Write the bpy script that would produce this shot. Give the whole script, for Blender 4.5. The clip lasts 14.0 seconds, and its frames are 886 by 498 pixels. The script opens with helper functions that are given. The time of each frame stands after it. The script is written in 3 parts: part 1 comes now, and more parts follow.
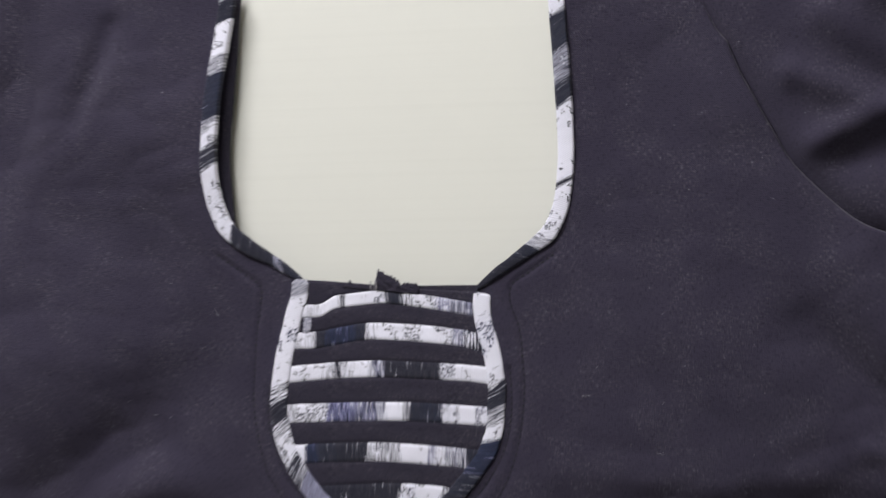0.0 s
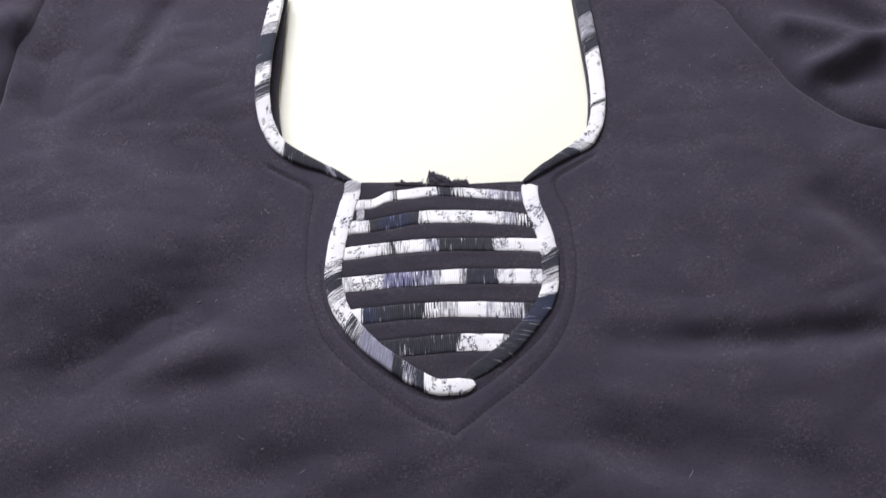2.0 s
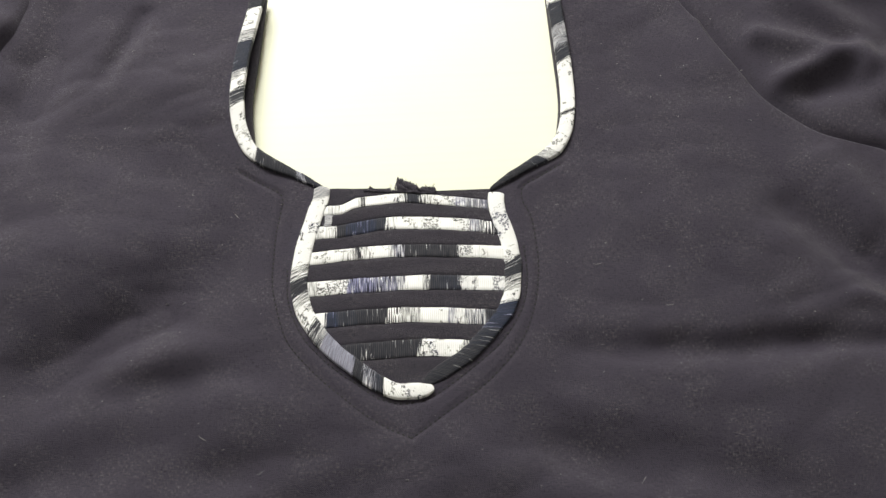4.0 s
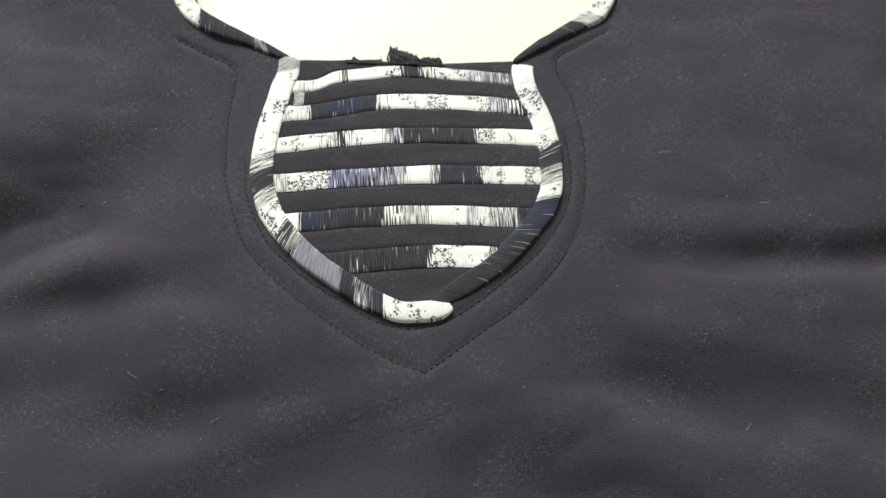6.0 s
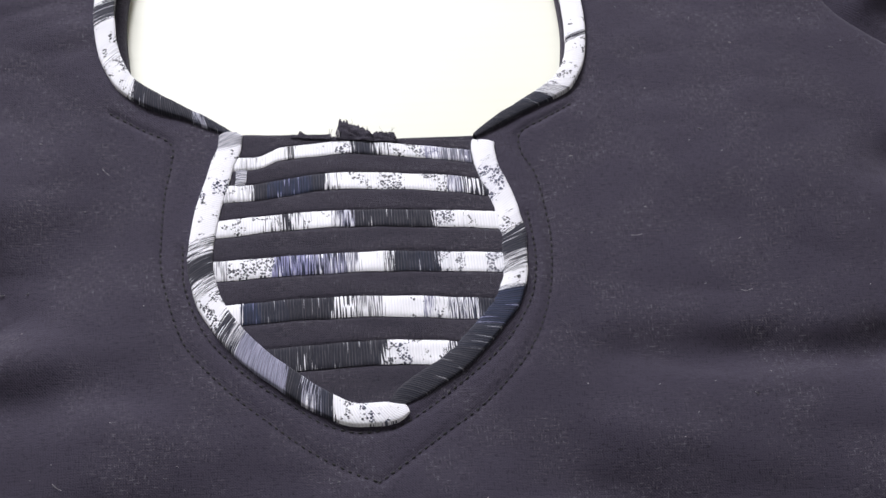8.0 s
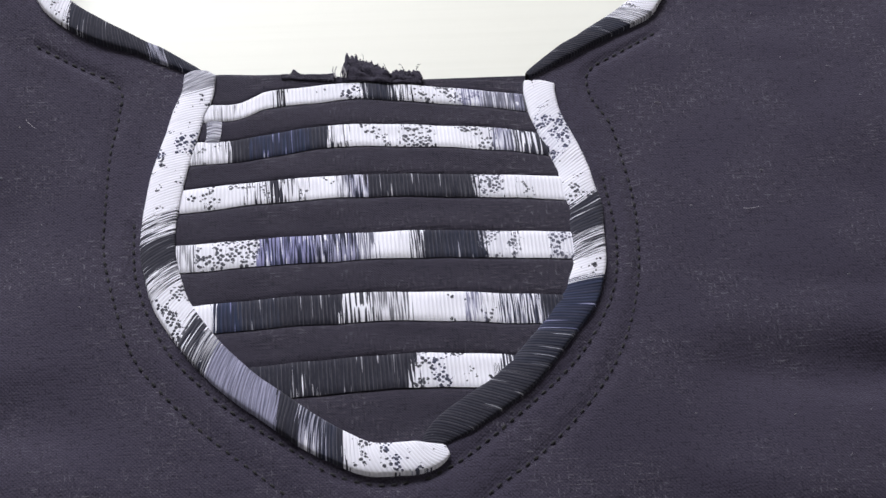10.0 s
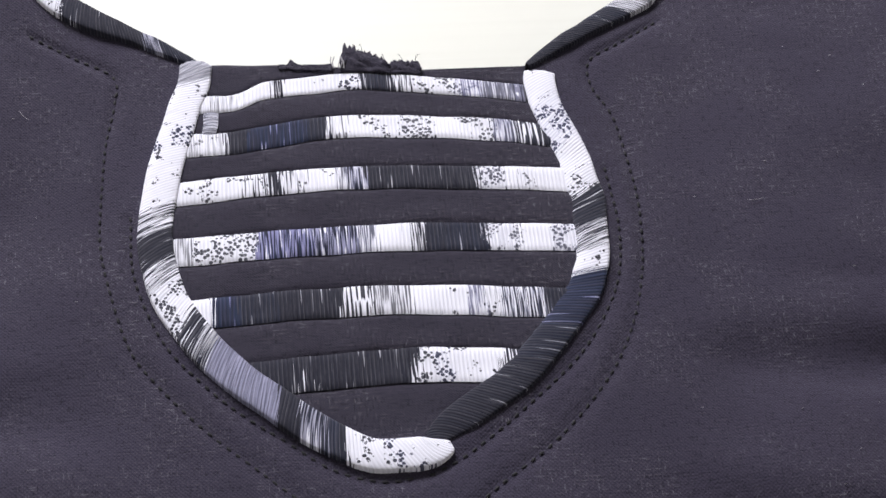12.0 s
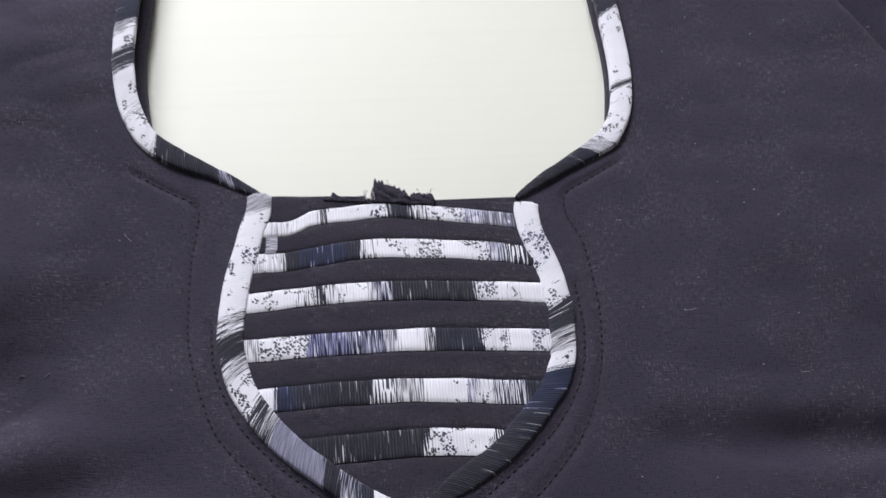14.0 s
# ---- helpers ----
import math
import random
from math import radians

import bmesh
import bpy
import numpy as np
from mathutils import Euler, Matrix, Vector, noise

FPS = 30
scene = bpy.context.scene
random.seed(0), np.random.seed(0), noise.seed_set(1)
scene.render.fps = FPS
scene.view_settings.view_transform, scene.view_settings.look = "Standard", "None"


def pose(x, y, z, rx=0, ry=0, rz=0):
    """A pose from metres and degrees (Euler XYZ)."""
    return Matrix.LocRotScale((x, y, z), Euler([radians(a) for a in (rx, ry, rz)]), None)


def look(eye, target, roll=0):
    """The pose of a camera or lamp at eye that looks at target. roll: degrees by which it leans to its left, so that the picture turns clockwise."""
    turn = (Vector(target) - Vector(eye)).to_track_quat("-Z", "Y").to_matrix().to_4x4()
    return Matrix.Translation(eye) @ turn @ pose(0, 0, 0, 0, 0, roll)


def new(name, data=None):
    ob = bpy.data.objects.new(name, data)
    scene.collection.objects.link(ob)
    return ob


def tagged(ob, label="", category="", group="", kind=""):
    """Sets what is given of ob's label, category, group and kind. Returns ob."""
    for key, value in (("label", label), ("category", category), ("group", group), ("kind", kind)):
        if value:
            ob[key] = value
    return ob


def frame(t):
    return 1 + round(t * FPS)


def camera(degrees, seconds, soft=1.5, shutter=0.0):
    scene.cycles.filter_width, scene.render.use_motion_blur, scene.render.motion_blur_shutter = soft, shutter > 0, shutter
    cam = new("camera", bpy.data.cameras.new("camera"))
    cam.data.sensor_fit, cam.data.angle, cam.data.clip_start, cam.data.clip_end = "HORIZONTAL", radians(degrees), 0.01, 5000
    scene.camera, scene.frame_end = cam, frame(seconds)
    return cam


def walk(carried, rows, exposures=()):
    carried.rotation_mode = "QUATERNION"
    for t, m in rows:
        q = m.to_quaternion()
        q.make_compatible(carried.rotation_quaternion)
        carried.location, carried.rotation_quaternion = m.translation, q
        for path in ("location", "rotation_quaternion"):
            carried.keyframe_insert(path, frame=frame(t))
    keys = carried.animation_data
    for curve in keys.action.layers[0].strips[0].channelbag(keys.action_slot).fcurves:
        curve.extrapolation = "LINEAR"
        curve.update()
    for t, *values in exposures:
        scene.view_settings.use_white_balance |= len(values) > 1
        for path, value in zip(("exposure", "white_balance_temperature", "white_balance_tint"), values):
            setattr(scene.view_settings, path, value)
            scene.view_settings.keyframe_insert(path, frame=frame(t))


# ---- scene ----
# The camera: hand-held over a garment laid flat, first high, then nearer and tilted.
cam = camera(24.0, 14.0, soft=1.5, shutter=0.3)
PATH = [
    (0, 0.3201, -0.0285, 1.0097, 2.58, 16.28, -0.28),
    (0.5, 0.1260, -0.2370, 1.2880, 10.96, 4.04, -0.31),
    (1, -0.1126, -0.5217, 1.2259, 22.58, -4.35, -3.89),
    (1.5, -0.0761, -0.6250, 1.0335, 30.56, -1.04, -4.73),
    (2, -0.0177, -0.6956, 0.9082, 35.72, 1.05, -2.71),
    (2.5, -0.0143, -0.7004, 0.8938, 35.00, 1.13, -1.97),
    (3, 0.0183, -0.6953, 0.9226, 34.27, 1.97, -1.29),
    (3.2, 0.0513, -0.6911, 0.9580, 33.47, 3.06, -0.76),
    (5.3, -0.0156, -0.7301, 0.7407, 40.56, -0.55, -2.69),
    (5.5, -0.0190, -0.6782, 0.7049, 39.51, -0.67, -2.76),
    (6, -0.0325, -0.6078, 0.6254, 39.20, -0.90, -3.36),
    (6.5, -0.0388, -0.5305, 0.5383, 38.86, -0.74, -4.44),
    (7, -0.0316, -0.5114, 0.5112, 39.47, -1.12, -4.35),
    (7.5, -0.0255, -0.5380, 0.5597, 39.70, -1.27, -4.02),
    (8, -0.0308, -0.5499, 0.5877, 40.20, -1.81, -4.48),
    (8.2, -0.0314, -0.5495, 0.5849, 40.49, -1.79, -4.59),
    (10.3, -0.0347, -0.4096, 0.4221, 39.63, -2.18, -4.93),
    (10.5, -0.0356, -0.4109, 0.4231, 40.12, -2.12, -4.91),
    (11, -0.0363, -0.4092, 0.4253, 40.16, -1.97, -5.07),
    (11.5, -0.0382, -0.4128, 0.4194, 40.02, -2.47, -5.16),
    (12, -0.0406, -0.4110, 0.4247, 39.40, -2.66, -5.52),
    (12.5, -0.0375, -0.4740, 0.4868, 39.86, -2.13, -5.21),
    (13, -0.0417, -0.4740, 0.4995, 38.96, -2.10, -5.29),
    (13.5, -0.0424, -0.4593, 0.5161, 38.65, -2.38, -5.27),
    (14, -0.0478, -0.4727, 0.5939, 37.40, -2.40, -4.68),
]
LIGHT = [(0.0, -0.35, 6140, 15), (0.5, -0.01, 6140, 15), (1.0, 0.1, 6140, 15), (1.5, 0.18, 6190, 14), (2.0, 0.21, 6240, 13), (2.4, 0.26, 7060, 5), (3.2, 0.28, 7160, 3), (5.3, 0.36, 7060, -5), (6.5, 0.36, 6980, -2), (7.0, 0.28, 6810, 1), (7.5, 0.16, 6510, 5), (8.0, 0.2, 6170, 13), (8.2, 0.18, 6120, 14), (10.3, -0.05, 6000, 15), (11.0, -0.09, 6020, 16), (11.5, -0.12, 6020, 16), (12.0, 0.13, 6050, 16), (12.5, -0.04, 6030, 16), (13.0, 0.27, 6000, 15), (13.5, 0.2, 6000, 15), (14.0, -0.16, 6000, 15)]
walk(cam, [(t, pose(x, y, z, rx, ry, rz)) for t, x, y, z, rx, ry, rz in PATH], LIGHT)

# ---- light: added soft area lamp on one side and its bounce from unseen pale walls ----
world = bpy.data.worlds.new("world")
world.use_nodes = True
world.node_tree.nodes["Background"].inputs["Color"].default_value = (0.9, 0.95, 1.0, 1)
world.node_tree.nodes["Background"].inputs["Strength"].default_value = 0.05
scene.world = world
# Stand-in for an unknown source: hangs before the north wall, which has no window.
lamp_data = bpy.data.lights.new("stand_in_light", "AREA")
lamp_data.shape, lamp_data.size, lamp_data.size_y = "RECTANGLE", 1.1, 0.6
lamp_data.energy, lamp_data.color = 48.0, (1.0, 0.985, 0.95)
lamp = new("stand_in_light", lamp_data)
lamp.matrix_world = look((-0.45, 1.30, 1.05), (0.0, 0.0, 0.0))


# ---- small helpers ----
from mathutils import kdtree

def curve(points, steps=10):
    """Catmull-Rom through a few control points."""
    p = [Vector(q) for q in points]
    p = [2 * p[0] - p[1]] + p + [2 * p[-1] - p[-2]]
    out = []
    for i in range(1, len(p) - 2):
        a, b, c, d = p[i - 1 : i + 3]
        for k in range(steps):
            t = k / steps
            out.append(0.5 * (2 * b + (c - a) * t + (2 * a - 5 * b + 4 * c - d) * t * t + (3 * b - a - 3 * c + d) * t**3))
    return out + [p[-2]]


def lay(name, rows, uvs, material, parent=None, label="", holes=()):
    """A mesh from rows of points, with a UV in metres."""
    n, m = len(rows), len(rows[0])
    verts = [tuple(q) for row in rows for q in row]
    faces = []
    for i in range(n - 1):
        for j in range(m - 1):
            if (i, j) in holes:
                continue
            f = (i * m + j, i * m + j + 1, (i + 1) * m + j + 1, (i + 1) * m + j)
            faces.append(f)
    mesh = bpy.data.meshes.new(name)
    mesh.from_pydata(verts, [], faces)
    flat = [uv for row in uvs for uv in row]
    layer = mesh.uv_layers.new(name="UVMap")
    layer.data.foreach_set("uv", [c for loop in mesh.loops for c in flat[loop.vertex_index]])
    mesh.polygons.foreach_set("use_smooth", [True] * len(faces))
    mesh.materials.append(material)
    mesh.update()
    ob = new(name, mesh)
    if parent:
        ob.parent = parent
    if label:
        tagged(ob, label)
    return ob


def solid(ob, thick, offset=-1.0):
    mod = ob.modifiers.new("cloth", "SOLIDIFY")
    mod.thickness, mod.offset = thick, offset
    return ob


def box(name, x0, x1, y0, y1, z0, z1, material):
    bm = bmesh.new()
    bmesh.ops.create_cube(bm, size=1)
    bmesh.ops.scale(bm, vec=(x1 - x0, y1 - y0, z1 - z0), verts=bm.verts)
    bmesh.ops.translate(bm, vec=((x0 + x1) / 2, (y0 + y1) / 2, (z0 + z1) / 2), verts=bm.verts)
    mesh = bpy.data.meshes.new(name)
    bm.to_mesh(mesh)
    bm.free()
    mesh.materials.append(material)
    return new(name, mesh)


# ---- materials ----
class Nodes:
    """Short notation for a node tree."""

    def __init__(self, name, rough, spec=0.3):
        self.mat = bpy.data.materials.new(name)
        self.mat.use_nodes = True
        self.tree = self.mat.node_tree
        self.bsdf = self.tree.nodes["Principled BSDF"]
        self.bsdf.inputs["Roughness"].default_value = rough
        self.bsdf.inputs["Specular IOR Level"].default_value = spec

    def put(self, kind, **values):
        node = self.tree.nodes.new(kind)
        for key, value in values.items():
            self.link(value, node.inputs[key.replace("_", " ")])
        return node

    def link(self, value, socket):
        if isinstance(value, bpy.types.NodeSocket):
            self.tree.links.new(value, socket)
        else:
            socket.default_value = value

    def math(self, op, a, b=0.0, c=0.0, clamp=False):
        node = self.tree.nodes.new("ShaderNodeMath")
        node.operation, node.use_clamp = op, clamp
        for value, socket in zip((a, b, c), node.inputs):
            self.link(value, socket)
        return node.outputs[0]

    def mix(self, fac, a, b):
        node = self.tree.nodes.new("ShaderNodeMix")
        node.data_type = "RGBA"
        self.link(fac, node.inputs["Factor"])
        self.link(a, node.inputs["A"])
        self.link(b, node.inputs["B"])
        return node.outputs["Result"]

    def noise(self, vector, scale, detail=2.0, rough=0.5):
        node = self.put("ShaderNodeTexNoise", Vector=vector, Scale=scale, Detail=detail, Roughness=rough)
        return node.outputs["Fac"]

    def combine(self, x, y, z=0.0):
        return self.put("ShaderNodeCombineXYZ", X=x, Y=y, Z=z).outputs[0]

    def step(self, value, low, high):
        node = self.tree.nodes.new("ShaderNodeMapRange")
        node.interpolation_type = "SMOOTHSTEP"
        self.link(value, node.inputs["Value"])
        self.link(low, node.inputs["From Min"])
        self.link(high, node.inputs["From Max"])
        return node.outputs["Result"]

    def bump(self, height, strength, distance):
        node = self.put("ShaderNodeBump", Height=height, Strength=strength, Distance=distance)
        self.tree.links.new(node.outputs[0], self.bsdf.inputs["Normal"])


def uv_parts(n):
    uv = n.put("ShaderNodeUVMap")
    parts = n.put("ShaderNodeSeparateXYZ", Vector=uv.outputs[0])
    return uv.outputs[0], parts.outputs[0], parts.outputs[1]


def weave(n, u, v, pitch):
    """Height of a plain weave: warp and weft threads of uneven thickness."""
    wob = n.noise(n.combine(u, v), 60.0, 2.0)
    a = n.math("SINE", n.math("ADD", n.math("MULTIPLY", u, 6.283 / pitch), n.math("MULTIPLY", wob, 9.0)))
    b = n.math("SINE", n.math("ADD", n.math("MULTIPLY", v, 6.283 / pitch), n.math("MULTIPLY", wob, 7.0)))
    return n.math("MULTIPLY", a, b)


def cotton(name, base, light, thread=0.0011):
    """Dark plain-woven cotton with slubs, a faint grey bloom and lint-like pale threads."""
    n = Nodes(name, 0.85, 0.12)
    uv, u, v = uv_parts(n)
    w = weave(n, u, v, thread)
    slub_x = n.noise(n.combine(n.math("MULTIPLY", u, 330.0), n.math("MULTIPLY", v, 1700.0)), 1.0, 2.0)
    slub_y = n.noise(n.combine(n.math("MULTIPLY", u, 1700.0), n.math("MULTIPLY", v, 420.0), 7.0), 1.0, 2.0)
    patch = n.noise(uv, 14.0, 3.0)
    worn = n.noise(uv, 38.0, 3.0)
    area = n.step(worn, 0.40, 0.64)
    pale = n.math("MULTIPLY", n.step(n.math("MAXIMUM", slub_x, slub_y), 0.60, 0.72), area)
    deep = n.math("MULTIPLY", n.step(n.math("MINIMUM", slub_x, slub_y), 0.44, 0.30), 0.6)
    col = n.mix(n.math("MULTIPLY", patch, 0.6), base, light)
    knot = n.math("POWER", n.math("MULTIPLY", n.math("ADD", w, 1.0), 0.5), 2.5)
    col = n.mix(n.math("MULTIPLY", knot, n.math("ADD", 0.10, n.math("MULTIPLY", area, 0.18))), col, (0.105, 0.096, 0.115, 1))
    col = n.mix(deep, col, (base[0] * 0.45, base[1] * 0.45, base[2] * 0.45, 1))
    col = n.mix(n.math("MULTIPLY", pale, 0.50), col, (0.16, 0.15, 0.17, 1))
    n.link(col, n.bsdf.inputs["Base Color"])
    n.bsdf.inputs["Sheen Weight"].default_value = 0.12
    n.bsdf.inputs["Sheen Roughness"].default_value = 0.5
    n.bsdf.inputs["Sheen Tint"].default_value = (0.8, 0.76, 0.85, 1)
    n.bump(n.math("ADD", n.math("MULTIPLY", w, 0.2), n.math("ADD", slub_x, slub_y)), 0.5, 0.0005)
    return n.mat


INK = (0.0150, 0.0140, 0.0235, 1)
BLUE = (0.019, 0.028, 0.062, 1)
LAVENDER = (0.40, 0.39, 0.70, 1)
CHALK = (0.85, 0.84, 0.93, 1)


def printed(name, segments, slant=0.0, seed=0.0, ribs=0.00105):
    """Ribbed cotton with a brushed ikat print. segments: start in mm, then whiteness, speckle, blue and streaks from there on."""
    n = Nodes(name, 0.82, 0.12)
    uv, u, v = uv_parts(n)
    along = n.math("ADD", u, n.math("MULTIPLY", v, slant))
    comb = n.noise(n.combine(n.math("MULTIPLY", along, 1900.0), n.math("MULTIPLY", v, 60.0), seed), 1.0, 1.0)
    edge = n.math("ADD", along, n.math("MULTIPLY", n.math("SUBTRACT", comb, 0.5), 0.0085))
    low, high = segments[0][0] / 1000 - 0.002, segments[-1][0] / 1000 + 0.03
    ramp = n.tree.nodes.new("ShaderNodeValToRGB")
    ramp.color_ramp.interpolation = "CONSTANT"
    for k, (start, *rgba) in enumerate(segments):
        if rgba[0] < 0.07:
            rgba[0] *= 0.25
            rgba[1] *= 0.3
        place = (start / 1000 - low) / (high - low)
        if k < 1:
            stop = ramp.color_ramp.elements[0]
            stop.position = 0.0
        elif k < 2:
            stop = ramp.color_ramp.elements[1]
            stop.position = place
        else:
            stop = ramp.color_ramp.elements.new(place)
        stop.color = rgba
    n.link(n.math("DIVIDE", n.math("SUBTRACT", edge, low), high - low), ramp.inputs[0])
    parts = n.tree.nodes.new("ShaderNodeSeparateColor")
    n.link(ramp.outputs["Color"], parts.inputs[0])
    white, speck, blue = parts.outputs
    line = n.noise(n.combine(n.math("MULTIPLY", along, 1700.0), n.math("MULTIPLY", v, 70.0), seed + 3.0), 1.0, 0.0)
    blots = n.noise(n.combine(u, v, seed + 9.0), 190.0, 2.0)
    cell = 1 / 0.0015
    wob = n.math("MULTIPLY", blots, 1.5)
    diag_a = n.math("ADD", n.math("MULTIPLY", n.math("ADD", u, v), cell), wob)
    diag_b = n.math("SUBTRACT", n.math("MULTIPLY", n.math("SUBTRACT", u, v), cell), wob)
    dots = n.put("ShaderNodeTexVoronoi", Vector=n.combine(diag_a, diag_b, seed), Scale=1.0, Randomness=0.6).outputs["Distance"]
    level = n.math("SUBTRACT", 0.635, n.math("MULTIPLY", speck, 0.33))
    radius = n.math("MINIMUM", n.math("MULTIPLY", n.math("SUBTRACT", blots, level), 6.0), 0.50)
    mark = n.math("MULTIPLY", n.step(n.math("SUBTRACT", radius, dots), -0.05, 0.05), n.step(speck, 0.06, 0.10))
    streak = ramp.outputs["Alpha"]
    over = n.math("SUBTRACT", 0.76, n.math("MULTIPLY", streak, 0.31))
    cut = n.math("MULTIPLY", n.step(line, over, n.math("ADD", over, 0.04)), n.math("ADD", 0.25, streak, clamp=True))
    for m in (cut, mark):
        flip = n.math("SUBTRACT", 1.0, n.math("MULTIPLY", white, 2.0))
        white = n.math("ADD", white, n.math("MULTIPLY", flip, m))
    fine = n.noise(n.combine(n.math("MULTIPLY", along, 2300.0), n.math("MULTIPLY", v, 90.0), seed + 6.0), 1.0, 1.0)
    half = n.math("MULTIPLY", white, n.math("SUBTRACT", 1.0, white))
    white = n.math("ADD", white, n.math("MULTIPLY", half, n.math("MULTIPLY", n.math("SUBTRACT", n.step(fine, 0.44, 0.56), 0.5), n.math("ADD", 0.7, n.math("MULTIPLY", streak, 5.0)))), clamp=True)
    rib = n.math("SINE", n.math("ADD", n.math("MULTIPLY", along, 6.283 / ribs), n.math("MULTIPLY", comb, 2.0)))
    thread = n.noise(n.combine(n.math("MULTIPLY", along, 3000.0), n.math("MULTIPLY", v, 500.0), 1.0), 1.0, 1.0)
    white = n.math("MULTIPLY", white, n.math("ADD", 0.95, n.math("MULTIPLY", rib, 0.05)))
    white = n.math("ADD", white, n.math("MULTIPLY", n.step(n.math("ADD", thread, n.math("MULTIPLY", rib, 0.12)), 0.46, 0.72), 0.012))
    white = n.math("ADD", white, n.math("MULTIPLY", n.math("MULTIPLY", n.step(rib, 0.6, 1.0), n.step(comb, 0.42, 0.60)), 0.050))
    pale = n.mix(n.math("MULTIPLY", n.math("MULTIPLY", n.math("SUBTRACT", blue, 0.3, clamp=True), 1.8), n.step(white, 0.9, 0.5)), CHALK, LAVENDER)
    blue = n.math("MULTIPLY", blue, n.math("ADD", 0.35, n.math("MULTIPLY", n.step(line, 0.35, 0.65), 0.65)))
    col = n.mix(white, n.mix(blue, INK, BLUE), pale)
    n.link(col, n.bsdf.inputs["Base Color"])
    n.bsdf.inputs["Sheen Weight"].default_value = 0.1
    n.bump(n.math("ADD", rib, n.math("MULTIPLY", thread, 0.8)), 0.32, 0.0002)
    return n.mat


def plain(name, color, rough, grain, bump=0.0):
    """Matt surface with stains at a wide and a fine scale."""
    n = Nodes(name, rough, 0.3)
    place = n.put("ShaderNodeTexCoord").outputs["Object"]
    wide, fine = n.noise(place, grain, 3.0), n.noise(place, grain * 30, 2.0)
    dim = tuple(c * 0.93 for c in color[:3]) + (1,)
    n.link(n.mix(n.math("ADD", n.math("MULTIPLY", wide, 0.7), n.math("MULTIPLY", fine, 0.3)), dim, color), n.bsdf.inputs["Base Color"])
    if bump:
        n.bump(fine, bump, 0.0005)
    return n.mat


def laminate():
    """White boards with faint long grain lines."""
    n = Nodes("white_laminate", 0.45, 0.35)
    place = n.put("ShaderNodeTexCoord").outputs["Object"]
    p = n.put("ShaderNodeSeparateXYZ", Vector=place).outputs
    grain = n.noise(n.combine(n.math("MULTIPLY", p[0], 3.0), n.math("MULTIPLY", p[1], 260.0)), 1.0, 3.0)
    wide = n.noise(place, 5.0, 2.0)
    mark = n.math("ADD", n.math("MULTIPLY", n.step(grain, 0.45, 0.75), 0.5), n.math("MULTIPLY", wide, 0.3))
    n.link(n.mix(mark, (0.735, 0.73, 0.655, 1), (0.71, 0.705, 0.63, 1)), n.bsdf.inputs["Base Color"])
    n.bump(grain, 0.15, 0.0004)
    return n.mat


BLACK = cotton("black_cotton", (0.0265, 0.0221, 0.0390, 1), (0.054, 0.0472, 0.075, 1))
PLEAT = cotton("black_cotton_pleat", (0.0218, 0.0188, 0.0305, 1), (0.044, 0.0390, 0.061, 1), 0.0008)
WHITE = laminate()
PAINT = plain("wall_paint", (0.62, 0.61, 0.58, 1), 0.9, 2.0, 0.1)
THREAD = plain("sewing_thread", (0.012, 0.011, 0.014, 1), 0.7, 300.0)
FLUFF = plain("pale_lint", (0.30, 0.285, 0.30, 1), 0.9, 300.0)

# ---- the room ----
GROUND = -0.011
tagged(box("floor", -2.1, 2.1, -2.1, 2.1, GROUND - 0.05, GROUND, WHITE), "smooth white laminate surface under the garment", "floor", kind="structure")
tagged(box("ceiling", -2.1, 2.1, -2.1, 2.1, 2.5, 2.6, PAINT), "plain off-white painted ceiling", "ceiling", kind="structure")
for side, (x0, x1, y0, y1) in {"north": (-2.1, 2.1, 1.6, 1.7), "south": (-2.1, 2.1, -2.2, -2.1), "east": (2.1, 2.2, -2.2, 2.2), "west": (-2.2, -2.1, -2.2, 2.2)}.items():
    tagged(box("wall_" + side, x0, x1, y0, y1, GROUND - 0.05, 2.6, PAINT), "plain off-white painted wall", "wall", kind="structure")

# ---- the garment's lines ----
kurta = tagged(new("kurta"), "black cotton kurta laid flat with striped ikat yoke and piped neckline", "garment")

YOKE_LEFT = [(-0.0506, 0.0061), (-0.0515, -0.0030), (-0.0540, -0.0104), (-0.0557, -0.0177), (-0.0576, -0.0249), (-0.0599, -0.0344), (-0.0614, -0.0437), (-0.0623, -0.0506), (-0.0627, -0.0597), (-0.0615, -0.0687), (-0.0591, -0.0787), (-0.0540, -0.0889), (-0.0484, -0.0975), (-0.0409, -0.1063), (-0.0333, -0.1133), (-0.0258, -0.1202), (-0.0179, -0.1259), (-0.0107, -0.1297), (-0.0033, -0.1301), (0.0036, -0.1297), (0.0088, -0.1281)]
YOKE_RIGHT = [(0.0463, -0.0022), (0.0457, -0.0071), (0.0465, -0.0160), (0.0492, -0.0261), (0.0516, -0.0360), (0.0524, -0.0432), (0.0534, -0.0504), (0.0528, -0.0597), (0.0522, -0.0688), (0.0505, -0.0754), (0.0479, -0.0819), (0.0437, -0.0881), (0.0365, -0.0976), (0.0279, -0.1074), (0.0188, -0.1146), (0.0090, -0.1217), (0.0033, -0.1264)]
NECK_LEFT = [(-0.0905, 0.1580), (-0.0940, 0.1340), (-0.0978, 0.1100), (-0.0998, 0.0880), (-0.1005, 0.0700), (-0.0988, 0.0520), (-0.0945, 0.0385), (-0.0898, 0.0312), (-0.0790, 0.0228), (-0.0680, 0.0168), (-0.0600, 0.0118), (-0.0505, 0.0055)]
